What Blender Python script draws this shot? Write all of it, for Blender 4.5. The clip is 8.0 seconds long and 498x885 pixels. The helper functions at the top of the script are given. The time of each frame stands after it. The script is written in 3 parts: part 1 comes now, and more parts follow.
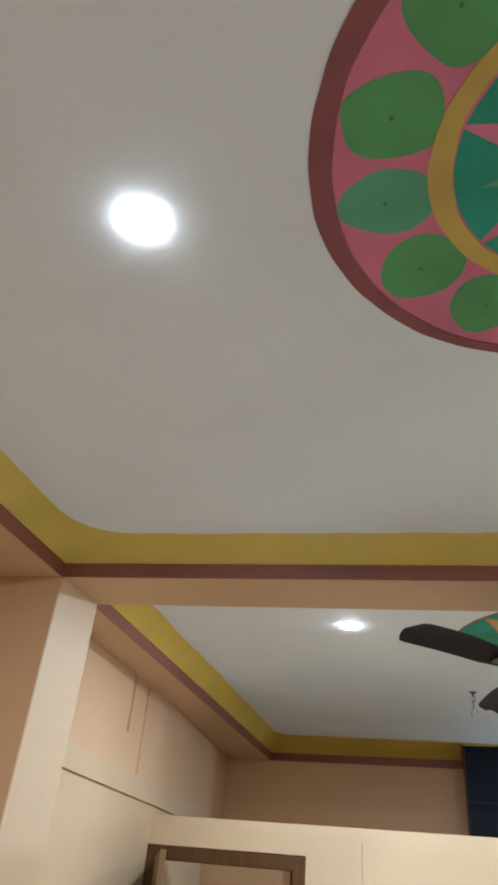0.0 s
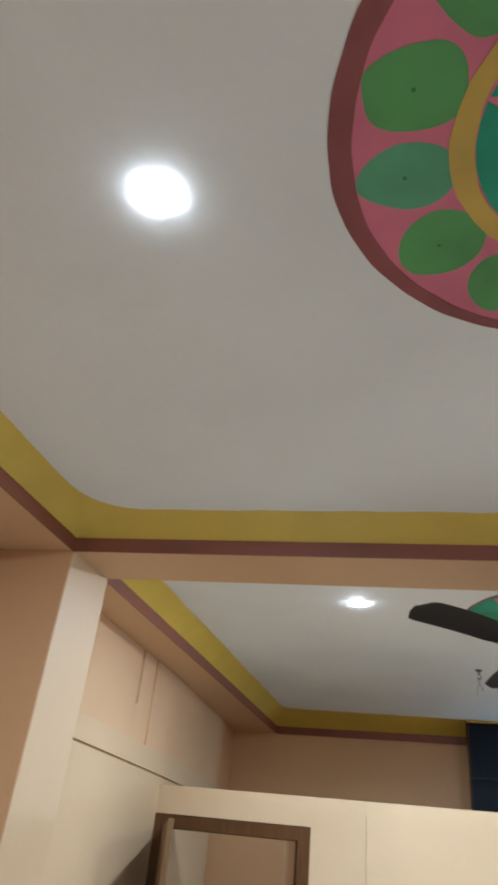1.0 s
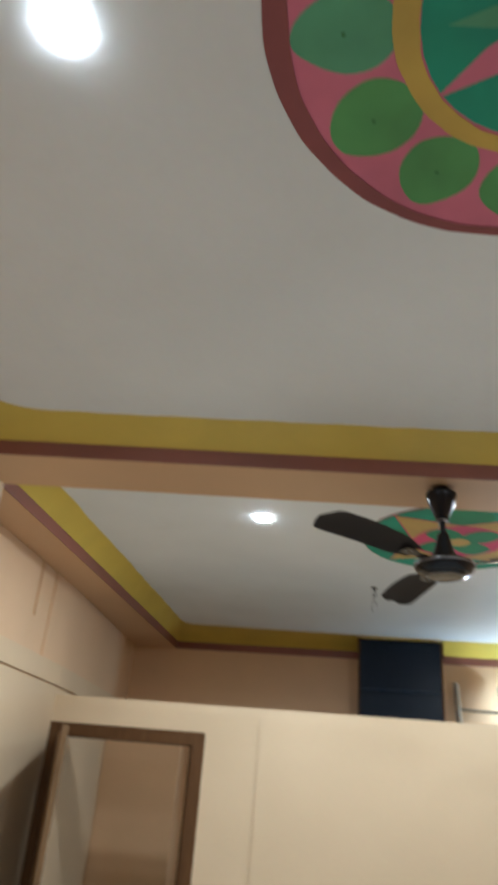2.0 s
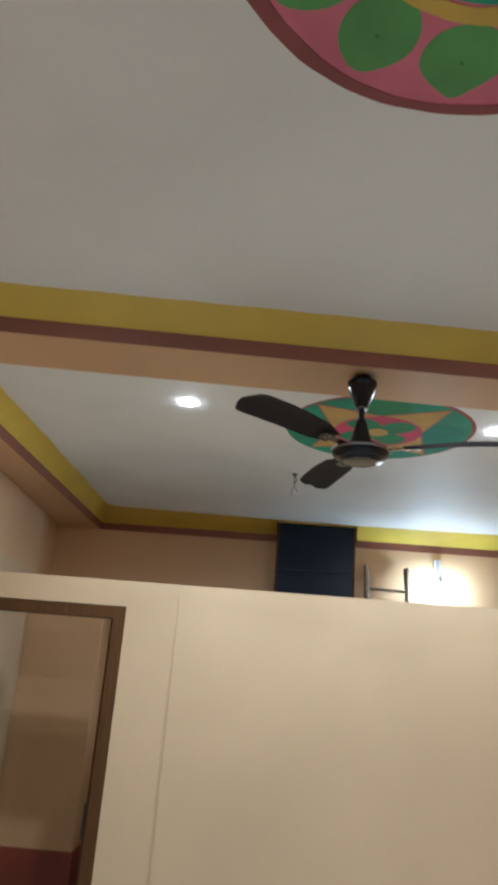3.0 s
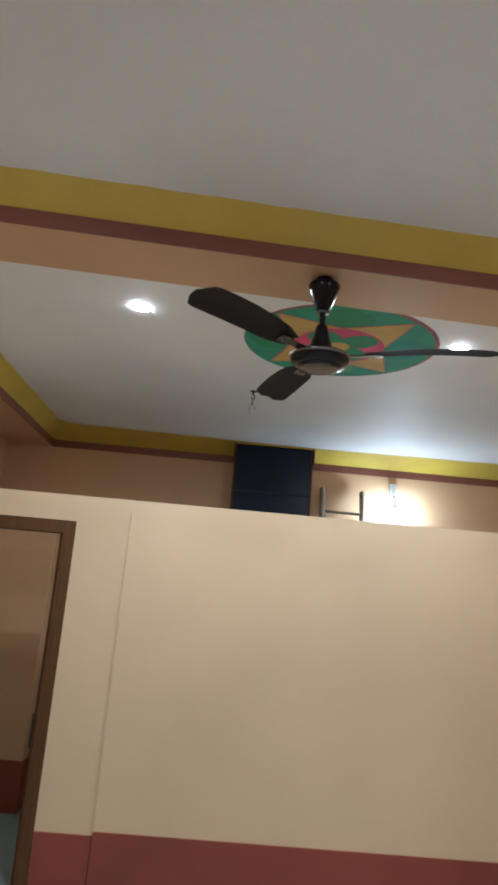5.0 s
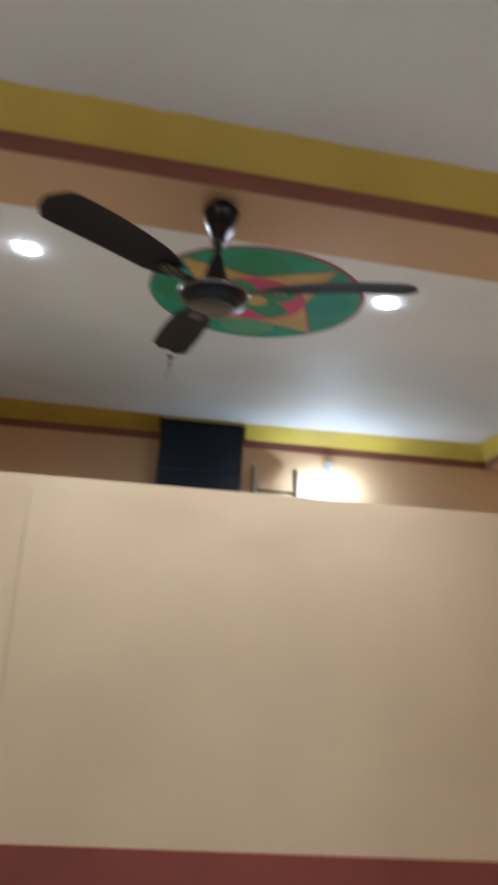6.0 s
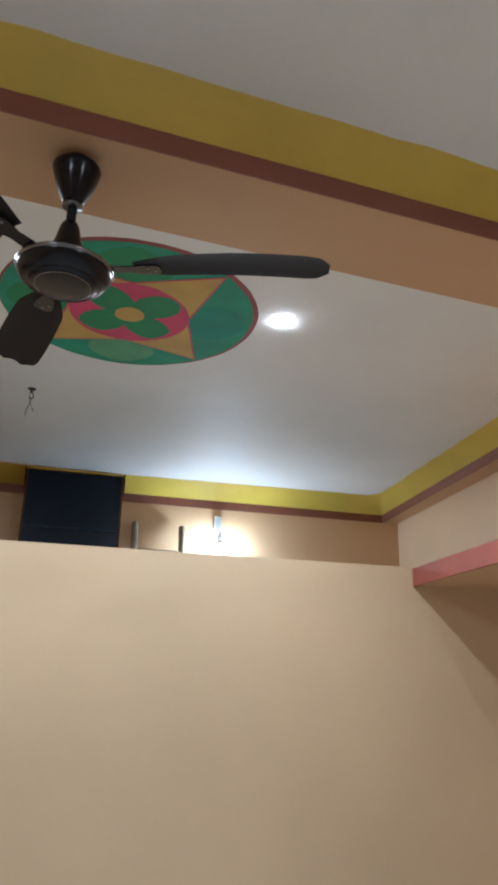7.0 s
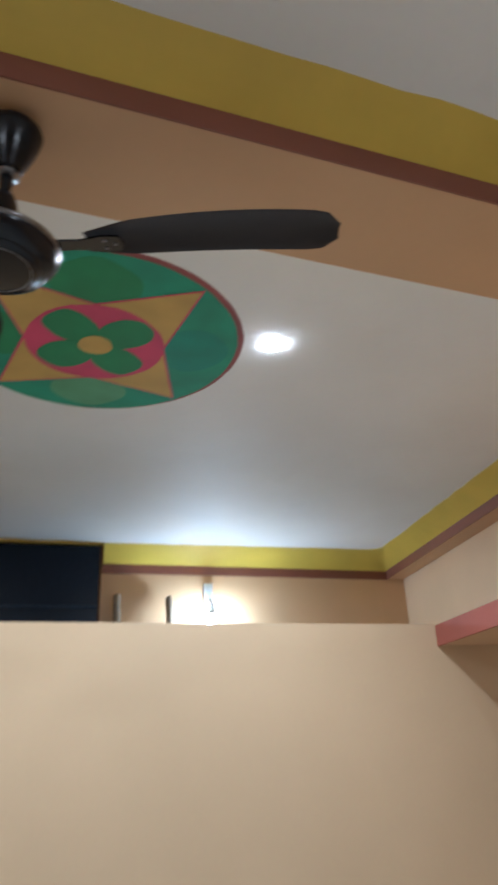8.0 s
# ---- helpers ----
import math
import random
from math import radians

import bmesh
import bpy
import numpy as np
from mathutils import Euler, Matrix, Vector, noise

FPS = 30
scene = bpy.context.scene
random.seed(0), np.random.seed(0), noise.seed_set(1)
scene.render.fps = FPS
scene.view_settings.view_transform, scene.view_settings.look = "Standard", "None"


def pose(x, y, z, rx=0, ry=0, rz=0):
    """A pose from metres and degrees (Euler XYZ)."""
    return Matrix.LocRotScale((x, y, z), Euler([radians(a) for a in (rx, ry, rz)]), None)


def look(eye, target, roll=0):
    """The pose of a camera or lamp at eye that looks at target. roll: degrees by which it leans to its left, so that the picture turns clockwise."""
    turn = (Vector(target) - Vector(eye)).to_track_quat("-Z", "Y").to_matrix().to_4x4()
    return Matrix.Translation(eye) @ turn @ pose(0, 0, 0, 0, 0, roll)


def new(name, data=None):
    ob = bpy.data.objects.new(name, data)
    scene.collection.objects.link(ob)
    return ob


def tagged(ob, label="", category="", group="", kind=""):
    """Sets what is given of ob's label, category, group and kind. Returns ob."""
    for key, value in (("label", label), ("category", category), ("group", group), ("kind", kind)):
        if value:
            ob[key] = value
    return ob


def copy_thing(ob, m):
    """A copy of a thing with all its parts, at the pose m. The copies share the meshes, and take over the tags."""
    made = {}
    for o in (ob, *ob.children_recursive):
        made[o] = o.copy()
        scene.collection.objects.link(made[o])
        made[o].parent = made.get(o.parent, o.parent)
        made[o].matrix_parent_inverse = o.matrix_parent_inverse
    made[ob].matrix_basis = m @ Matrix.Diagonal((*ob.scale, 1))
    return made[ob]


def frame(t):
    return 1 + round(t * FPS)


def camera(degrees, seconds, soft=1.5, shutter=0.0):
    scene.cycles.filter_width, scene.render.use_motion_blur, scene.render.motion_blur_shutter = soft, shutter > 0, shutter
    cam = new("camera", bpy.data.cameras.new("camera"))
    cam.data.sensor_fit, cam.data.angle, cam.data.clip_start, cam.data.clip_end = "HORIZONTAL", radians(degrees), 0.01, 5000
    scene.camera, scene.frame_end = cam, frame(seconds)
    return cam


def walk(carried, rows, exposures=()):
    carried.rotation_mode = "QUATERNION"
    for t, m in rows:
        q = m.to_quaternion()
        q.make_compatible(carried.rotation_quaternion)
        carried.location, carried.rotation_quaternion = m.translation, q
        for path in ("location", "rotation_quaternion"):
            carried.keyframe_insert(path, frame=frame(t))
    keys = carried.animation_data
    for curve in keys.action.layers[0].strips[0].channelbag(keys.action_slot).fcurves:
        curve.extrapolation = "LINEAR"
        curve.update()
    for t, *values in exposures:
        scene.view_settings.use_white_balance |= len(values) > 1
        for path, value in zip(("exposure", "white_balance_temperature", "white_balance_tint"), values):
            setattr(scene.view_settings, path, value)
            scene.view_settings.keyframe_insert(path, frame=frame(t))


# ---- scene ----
cam = camera(39.5, 8.0, soft=3.3, shutter=0.6)
EXPOSURES = [(0.0, 0.45, 6030, 8), (1.5, 0.39, 6040, 7), (2.2, 0.26, 6100, 6), (3.5, 0.14, 6190, 10), (6.0, 0.06, 6180, 12), (7.0, 0.07, 6070, 12), (8.0, 0.12, 5960, 11)]
PATH = [
    (0, (-0.841, -3.827, 1.778), (-1.344, -2.242, 2.89), 5.8),
    (0.3, (-0.84, -3.844, 1.771), (-1.348, -2.249, 2.865), 6.2),
    (0.5, (-0.842, -3.849, 1.765), (-1.365, -2.253, 2.851), 6.7),
    (0.8, (-0.86, -3.837, 1.77), (-1.412, -2.239, 2.839), 6.8),
    (1, (-0.855, -3.827, 1.779), (-1.384, -2.212, 2.834), 6.7),
    (1.2, (-0.859, -3.818, 1.77), (-1.356, -2.19, 2.82), 6.7),
    (1.5, (-0.856, -3.803, 1.765), (-1.31, -2.142, 2.782), 6.7),
    (1.7, (-0.86, -3.763, 1.759), (-1.257, -2.073, 2.751), 6.0),
    (1.9, (-0.864, -3.715, 1.752), (-1.191, -1.979, 2.689), 5.4),
    (2, (-0.873, -3.698, 1.749), (-1.158, -1.936, 2.651), 5.1),
    (2.2, (-0.864, -3.693, 1.745), (-1.085, -1.888, 2.578), 5.0),
    (3.3, (-0.846, -3.677, 1.71), (-0.878, -1.761, 2.283), 4.4),
    (3.5, (-0.845, -3.673, 1.702), (-0.847, -1.747, 2.241), 4.3),
    (3.7, (-0.848, -3.656, 1.702), (-0.828, -1.721, 2.207), 4.0),
    (4, (-0.861, -3.629, 1.693), (-0.849, -1.682, 2.151), 3.9),
    (4.2, (-0.865, -3.625, 1.693), (-0.835, -1.676, 2.14), 4.0),
    (4.5, (-0.87, -3.608, 1.681), (-0.813, -1.661, 2.136), 4.6),
    (4.7, (-0.843, -3.568, 1.679), (-0.799, -1.618, 2.122), 4.7),
    (5.8, (-0.675, -3.296, 1.643), (-0.565, -1.353, 2.103), 5.7),
    (5.9, (-0.621, -3.217, 1.654), (-0.499, -1.274, 2.111), 4.8),
    (6, (-0.569, -3.17, 1.655), (-0.381, -1.225, 2.081), 4.1),
    (6.2, (-0.527, -3.063, 1.645), (-0.28, -1.112, 2.012), 2.8),
    (6.4, (-0.482, -2.967, 1.649), (-0.155, -1.039, 2.068), 1.5),
    (6.5, (-0.463, -2.916, 1.645), (-0.125, -0.995, 2.086), 1.3),
    (6.7, (-0.462, -2.794, 1.66), (-0.077, -0.9, 2.175), 1.6),
    (6.8, (-0.458, -2.746, 1.67), (-0.017, -0.879, 2.236), 1.5),
    (7, (-0.448, -2.633, 1.678), (0.033, -0.795, 2.302), 1.5),
    (7.3, (-0.428, -2.493, 1.7), (0.025, -0.665, 2.373), 0.7),
    (7.5, (-0.416, -2.409, 1.711), (0.033, -0.6, 2.436), 0.2),
    (7.7, (-0.406, -2.327, 1.712), (0.091, -0.552, 2.488), -0.5),
    (7.8, (-0.401, -2.292, 1.711), (0.07, -0.506, 2.478), -0.9),
    (8, (-0.373, -2.224, 1.714), (0.139, -0.47, 2.526), -2.5),
]
walk(cam, [(t, look(eye, target, roll)) for t, eye, target, roll in PATH], exposures=EXPOSURES)

# ---- world: night outside ----
world = bpy.data.worlds.new("night")
scene.world = world
world.use_nodes = True
world.node_tree.nodes["Background"].inputs[0].default_value = (0.010, 0.016, 0.030, 1)
world.node_tree.nodes["Background"].inputs[1].default_value = 0.6

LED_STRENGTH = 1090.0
BULB_STRENGTH = 740.0

# ---- plan ----
CEIL, SOFFIT, FLOOR = 3.013, 2.867, 0.03
STRIPE = 0.056
PART_Y, PART_TOP = 0.64, 2.205
BACK_Y = 2.549


# ---- materials ----
def nodes_of(name):
    m = bpy.data.materials.new(name)
    m.use_nodes = True
    return m, m.node_tree, m.node_tree.nodes["Principled BSDF"]


def paint(name, colour, rough=0.55, vary=0.10, blotch=1.6, bump=0.12, grain=60.0, stain=0.0, stain_colour=(0.2, 0.12, 0.07)):
    """Wall or oil paint: broad unevenness, fine roller grain, faint relief, optional stains."""
    m, tree, bsdf = nodes_of(name)
    N, L = tree.nodes, tree.links
    geo = N.new("ShaderNodeNewGeometry")
    n1 = N.new("ShaderNodeTexNoise")
    n1.inputs["Scale"].default_value, n1.inputs["Detail"].default_value = blotch, 5
    L.new(geo.outputs["Position"], n1.inputs["Vector"])
    n2 = N.new("ShaderNodeTexNoise")
    n2.inputs["Scale"].default_value, n2.inputs["Detail"].default_value = grain, 4
    L.new(geo.outputs["Position"], n2.inputs["Vector"])
    ramp = N.new("ShaderNodeValToRGB")
    ramp.color_ramp.elements[0].position, ramp.color_ramp.elements[1].position = 0.3, 0.7
    lo = [c * (1 - vary) for c in colour]
    hi = [min(1, c * (1 + vary)) for c in colour]
    ramp.color_ramp.elements[0].color, ramp.color_ramp.elements[1].color = (*lo, 1), (*hi, 1)
    L.new(n1.outputs["Fac"], ramp.inputs["Fac"])
    mix = N.new("ShaderNodeMix")
    mix.data_type, mix.blend_type = "RGBA", "MULTIPLY"
    mix.inputs["Factor"].default_value = 0.06
    L.new(ramp.outputs["Color"], mix.inputs["A"])
    L.new(n2.outputs["Color"], mix.inputs["B"])
    last = mix.outputs["Result"]
    if stain > 0:
        n3 = N.new("ShaderNodeTexNoise")
        n3.inputs["Scale"].default_value, n3.inputs["Detail"].default_value, n3.inputs["Roughness"].default_value = 3.1, 8, 0.65
        L.new(geo.outputs["Position"], n3.inputs["Vector"])
        r3 = N.new("ShaderNodeMapRange")
        r3.inputs["From Min"].default_value, r3.inputs["From Max"].default_value = 0.58, 0.78
        r3.inputs["To Max"].default_value = stain
        L.new(n3.outputs["Fac"], r3.inputs["Value"])
        m3 = N.new("ShaderNodeMix")
        m3.data_type = "RGBA"
        L.new(r3.outputs["Result"], m3.inputs["Factor"])
        L.new(last, m3.inputs["A"])
        m3.inputs["B"].default_value = (*stain_colour, 1)
        last = m3.outputs["Result"]
    L.new(last, bsdf.inputs["Base Color"])
    rr = N.new("ShaderNodeMapRange")
    rr.inputs["To Min"].default_value, rr.inputs["To Max"].default_value = rough - 0.08, min(1, rough + 0.1)
    L.new(n1.outputs["Fac"], rr.inputs["Value"])
    L.new(rr.outputs["Result"], bsdf.inputs["Roughness"])
    add = N.new("ShaderNodeMath")
    add.operation = "MULTIPLY_ADD"
    add.inputs[1].default_value = 0.10
    L.new(n2.outputs["Fac"], add.inputs[0])
    L.new(n1.outputs["Fac"], add.inputs[2])
    bp = N.new("ShaderNodeBump")
    bp.inputs["Strength"].default_value, bp.inputs["Distance"].default_value = bump, 0.02
    L.new(add.outputs["Value"], bp.inputs["Height"])
    L.new(bp.outputs["Normal"], bsdf.inputs["Normal"])
    return m


def wood(name, dark, light, rough=0.6, scale=7.0, stretch=(6, 6, 0.5)):
    m, tree, bsdf = nodes_of(name)
    N, L = tree.nodes, tree.links
    co = N.new("ShaderNodeTexCoord")
    mp = N.new("ShaderNodeMapping")
    mp.inputs["Scale"].default_value = stretch
    L.new(co.outputs["Object"], mp.inputs["Vector"])
    n = N.new("ShaderNodeTexNoise")
    n.inputs["Scale"].default_value, n.inputs["Detail"].default_value, n.inputs["Distortion"].default_value = scale, 6, 1.2
    L.new(mp.outputs["Vector"], n.inputs["Vector"])
    ramp = N.new("ShaderNodeValToRGB")
    ramp.color_ramp.elements[0].position, ramp.color_ramp.elements[1].position = 0.3, 0.72
    ramp.color_ramp.elements[0].color, ramp.color_ramp.elements[1].color = (*dark, 1), (*light, 1)
    L.new(n.outputs["Fac"], ramp.inputs["Fac"])
    L.new(ramp.outputs["Color"], bsdf.inputs["Base Color"])
    bsdf.inputs["Roughness"].default_value = rough
    bsdf.inputs["Specular IOR Level"].default_value = 0.25
    bp = N.new("ShaderNodeBump")
    bp.inputs["Strength"].default_value, bp.inputs["Distance"].default_value = 0.2, 0.01
    L.new(n.outputs["Fac"], bp.inputs["Height"])
    L.new(bp.outputs["Normal"], bsdf.inputs["Normal"])
    return m


def gloss(name, colour, rough, metal=0.0, coat=0.0, specular=0.5):
    m, tree, bsdf = nodes_of(name)
    N, L = tree.nodes, tree.links
    n = N.new("ShaderNodeTexNoise")
    n.inputs["Scale"].default_value, n.inputs["Detail"].default_value = 35, 5
    co = N.new("ShaderNodeTexCoord")
    L.new(co.outputs["Object"], n.inputs["Vector"])
    ramp = N.new("ShaderNodeValToRGB")
    ramp.color_ramp.elements[0].color = (*[c * 0.8 for c in colour], 1)
    ramp.color_ramp.elements[1].color = (*[min(1, c * 1.25) for c in colour], 1)
    L.new(n.outputs["Fac"], ramp.inputs["Fac"])
    L.new(ramp.outputs["Color"], bsdf.inputs["Base Color"])
    rr = N.new("ShaderNodeMapRange")
    rr.inputs["To Min"].default_value, rr.inputs["To Max"].default_value = max(0.02, rough - 0.06), rough + 0.08
    L.new(n.outputs["Fac"], rr.inputs["Value"])
    L.new(rr.outputs["Result"], bsdf.inputs["Roughness"])
    bsdf.inputs["Metallic"].default_value = metal
    bsdf.inputs["Coat Weight"].default_value = coat
    bsdf.inputs["Specular IOR Level"].default_value = specular
    return m


def glow(name, colour, strength):
    m, tree, bsdf = nodes_of(name)
    bsdf.inputs["Base Color"].default_value = (0.9, 0.9, 0.9, 1)
    bsdf.inputs["Emission Color"].default_value = (*colour, 1)
    bsdf.inputs["Emission Strength"].default_value = strength
    return m


WHITE = paint("ceiling white distemper", (0.835, 0.855, 0.845), 0.64, 0.05, 1.3, 0.10, 45, stain=0.10, stain_colour=(0.50, 0.46, 0.40))
CREAM = paint("cream wall paint", (0.690, 0.524, 0.338), 0.5, 0.075, 1.0, 0.15, 50, stain=0.06, stain_colour=(0.55, 0.40, 0.28))
PEACH = paint("peach wall paint", (0.645, 0.405, 0.225), 0.5, 0.06, 1.4, 0.10, 50, stain=0.10, stain_colour=(0.50, 0.29, 0.17))
PEACH_PALE = paint("pale peach wall paint", (0.730, 0.500, 0.305), 0.5, 0.06, 1.4, 0.10, 50, stain=0.10, stain_colour=(0.52, 0.32, 0.19))
YELLOW = paint("mustard yellow cornice paint", (0.66, 0.485, 0.08), 0.45, 0.10, 2.5, 0.14, 40, stain=0.10, stain_colour=(0.34, 0.22, 0.03))
BEAD = paint("pale cornice edge", (0.72, 0.62, 0.36), 0.6, 0.1, 4.0, 0.1, 40)
MAROON = paint("maroon stripe paint", (0.235, 0.080, 0.053), 0.45, 0.12, 3.0, 0.10, 40)
DADO = paint("maroon skirting paint", (0.245, 0.052, 0.033), 0.35, 0.14, 2.0, 0.10, 40, stain=0.2, stain_colour=(0.12, 0.03, 0.025))
PINK_EDGE = paint("dusty pink slab edge paint", (0.37, 0.105, 0.075), 0.8, 0.1, 3.0, 0.1, 40)
M_MAROON = paint("mural maroon", (0.290, 0.085, 0.085), 0.75, 0.18, 5.0, 0.08, 30)
M_PINK = paint("mural pink", (0.67, 0.185, 0.270), 0.75, 0.14, 5.0, 0.08, 30)
M_PINK2 = paint("mural bright pink", (0.61, 0.072, 0.16), 0.75, 0.14, 5.0, 0.08, 30)
M_GREEN = paint("mural leaf green", (0.112, 0.355, 0.115), 0.75, 0.16, 6.0, 0.08, 30)
M_GREEN2 = paint("mural blue green", (0.120, 0.390, 0.215), 0.75, 0.16, 6.0, 0.08, 30)
M_GREEN3 = paint("mural emerald", (0.025, 0.26, 0.11), 0.75, 0.14, 6.0, 0.08, 30)
M_DOT = paint("mural dark green dot", (0.05, 0.20, 0.06), 0.75, 0.1, 6.0, 0.05, 30)
M_TEAL = paint("mural teal", (0.025, 0.32, 0.20), 0.75, 0.16, 6.0, 0.08, 30)
M_TEAL_BLUE = paint("mural blue teal", (0.016, 0.28, 0.205), 0.75, 0.14, 6.0, 0.08, 30)
M_YELLOW = paint("mural ochre", (0.61, 0.42, 0.09), 0.75, 0.12, 6.0, 0.08, 30)
M_SAND = paint("mural sand yellow", (0.58, 0.39, 0.115), 0.75, 0.12, 6.0, 0.08, 30)
DOOR_WOOD = wood("brown door frame wood", (0.086, 0.037, 0.012), (0.122, 0.056, 0.019))
LEAF_WOOD = wood("lighter door leaf wood", (0.15, 0.085, 0.038), (0.23, 0.135, 0.065))
POLE_WOOD = wood("weathered ladder wood", (0.16, 0.12, 0.085), (0.33, 0.26, 0.19), 0.7)
FAN_BLACK = gloss("fan dark brown enamel", (0.006, 0.007, 0.010), 0.20, 0.0, 0.0, 0.32)
FAN_BLADE = gloss("fan blade enamel", (0.045, 0.038, 0.035), 0.62, 0.0, 0.0, 0.25)
CHROME = gloss("fan chrome ring", (0.22, 0.22, 0.225), 0.28, 1.0)
PLASTIC = gloss("white plastic", (0.75, 0.75, 0.73), 0.4)
WIRE = gloss("dark cable sheath", (0.03, 0.028, 0.025), 0.5)
NIGHT_GLASS = gloss("dark window glass", (0.007, 0.015, 0.030), 0.30, 0.0, 0.0, 0.15)
# lighter blue for the reflection painted across the window glass
STREAK_BLUE = gloss("dark blue painted reflection", (0.016, 0.036, 0.068), 0.4, 0.0, 0.0, 0.2)
FLOOR_TILE = paint("grey green polished floor", (0.575, 0.625, 0.625), 0.25, 0.05, 4.0, 0.03, 30, stain=0.05, stain_colour=(0.3, 0.32, 0.3))
FLOOR_TEAL = paint("blue green floor", (0.20, 0.265, 0.25), 0.4, 0.12, 4.0, 0.05, 30, stain=0.15, stain_colour=(0.10, 0.13, 0.12))
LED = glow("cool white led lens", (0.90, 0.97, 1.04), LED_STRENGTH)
BULB = glow("cool white bulb", (0.60, 0.81, 1.02), BULB_STRENGTH)


# ---- mesh helpers ----
def mesh_of(name, bm, material, smooth=False):
    bmesh.ops.recalc_face_normals(bm, faces=bm.faces)
    me = bpy.data.meshes.new(name)
    bm.to_mesh(me)
    bm.free()
    me.materials.append(material)
    if smooth:
        for p in me.polygons:
            p.use_smooth = True
    return me


def part(name, bm, material, parent=None, label="", smooth=False):
    ob = new(name, mesh_of(name, bm, material, smooth))
    ob.parent = parent
    if label:
        tagged(ob, label)
    return ob


def structure(name, bm, material, label, category, parent=None, smooth=False):
    ob = part(name, bm, material, parent, "", smooth)
    return tagged(ob, label, category, "", "structure")


def prism(points, z0, z1, bm=None):
    bm = bm or bmesh.new()
    lo = [bm.verts.new((x, y, z0)) for x, y in points]
    hi = [bm.verts.new((x, y, z1)) for x, y in points]
    n = len(points)
    bm.faces.new(lo[::-1])
    bm.faces.new(hi)
    for i in range(n):
        bm.faces.new((lo[i], lo[(i + 1) % n], hi[(i + 1) % n], hi[i]))
    return bm


def box(x0, x1, y0, y1, z0, z1, bevel=0.0, bm=None):
    own = bm is None
    bm = prism([(x0, y0), (x1, y0), (x1, y1), (x0, y1)], z0, z1, bm)
    if bevel and own:
        bmesh.ops.bevel(bm, geom=bm.edges[:], offset=bevel, segments=2, profile=0.6, affect="EDGES")
    return bm


def lathe(profile, steps=32, centre=(0, 0, 0), bm=None):
    """A turned form from (radius, z) pairs."""
    bm = bm or bmesh.new()
    rings = []
    for r, z in profile:
        if r < 1e-6:
            rings.append([bm.verts.new((centre[0], centre[1], centre[2] + z))])
        else:
            rings.append([bm.verts.new((centre[0] + r * math.cos(2 * math.pi * i / steps), centre[1] + r * math.sin(2 * math.pi * i / steps), centre[2] + z)) for i in range(steps)])
    for a, b in zip(rings, rings[1:]):
        for i in range(steps):
            j = (i + 1) % steps
            if len(a) == 1 and len(b) > 1:
                bm.faces.new((a[0], b[i], b[j]))
            elif len(b) == 1 and len(a) > 1:
                bm.faces.new((a[i], b[0], a[j]))
            elif len(a) > 1:
                bm.faces.new((a[i], b[i], b[j], a[j]))
    return bm


def tube(points, radius, sides=8, bm=None):
    """A round bar or cable along points; radius may be a list."""
    bm = bm or bmesh.new()
    pts = [Vector(p) for p in points]
    rad = radius if isinstance(radius, (list, tuple)) else [radius] * len(pts)
    rings = []
    for i, p in enumerate(pts):
        d = (pts[min(i + 1, len(pts) - 1)] - pts[max(i - 1, 0)]).normalized()
        side = d.orthogonal().normalized() if abs(d.z) < 0.9 else Vector((1, 0, 0)).cross(d).normalized()
        up = d.cross(side)
        rings.append([bm.verts.new(p + rad[i] * (math.cos(2 * math.pi * k / sides) * side + math.sin(2 * math.pi * k / sides) * up)) for k in range(sides)])
    for a, b in zip(rings, rings[1:]):
        for k in range(sides):
            bm.faces.new((a[k], a[(k + 1) % sides], b[(k + 1) % sides], b[k]))
    bm.faces.new(rings[0][::-1])
    bm.faces.new(rings[-1])
    return bm


# ---- setting: floor, ceiling, beams ----
structure("floor", box(-3.0, 3.0, -6.1, 2.8, FLOOR - 0.12, FLOOR), FLOOR_TILE, "grey-green polished floor with dull worn patches", "floor")
structure("floor_back", box(-2.6, 2.05, 0.70, 2.54, FLOOR - 0.004, FLOOR + 0.004), FLOOR_TEAL, "dull blue-green floor of the small room", "floor")
structure("ceiling", box(-3.0, 3.0, -6.1, 2.8, CEIL, CEIL + 0.14), WHITE, "white distempered plaster ceiling with faint patches", "ceiling")


def beam_front(x):
    return -1.213 + 0.077 * x


def beam_rear(x):
    return -0.896 + 0.080 * x


def east_foot(y):
    return 2.065 + 0.095 * (y - 2.544)


WEST = -2.374
structure("ceiling_beam_middle", prism([(-2.95, beam_front(-2.95)), (2.9, beam_front(2.9)), (2.9, beam_rear(2.9)), (-2.95, beam_rear(-2.95))], SOFFIT, CEIL + 0.02), PEACH, "peach painted concrete beam across the ceiling", "beam")
structure("ceiling_beam_west_front", prism([(-2.95, -6.0), (WEST, -6.0), (WEST, beam_front(WEST)), (-2.95, beam_front(-2.95))], SOFFIT + 0.001, CEIL + 0.02), PEACH, "peach painted beam along the side wall", "beam")
structure("ceiling_beam_west_back", prism([(-2.95, beam_rear(-2.95)), (WEST, beam_rear(WEST)), (WEST, 2.6), (-2.95, 2.6)], SOFFIT + 0.001, CEIL + 0.02), PEACH, "peach painted beam along the side wall", "beam")
structure("ceiling_beam_east_back", prism([(east_foot(-0.756), -0.756), (2.9, beam_rear(2.9)), (2.9, 2.6), (east_foot(2.6), 2.6)], SOFFIT + 0.001, CEIL + 0.02), PEACH, "peach painted beam along the side wall", "beam")
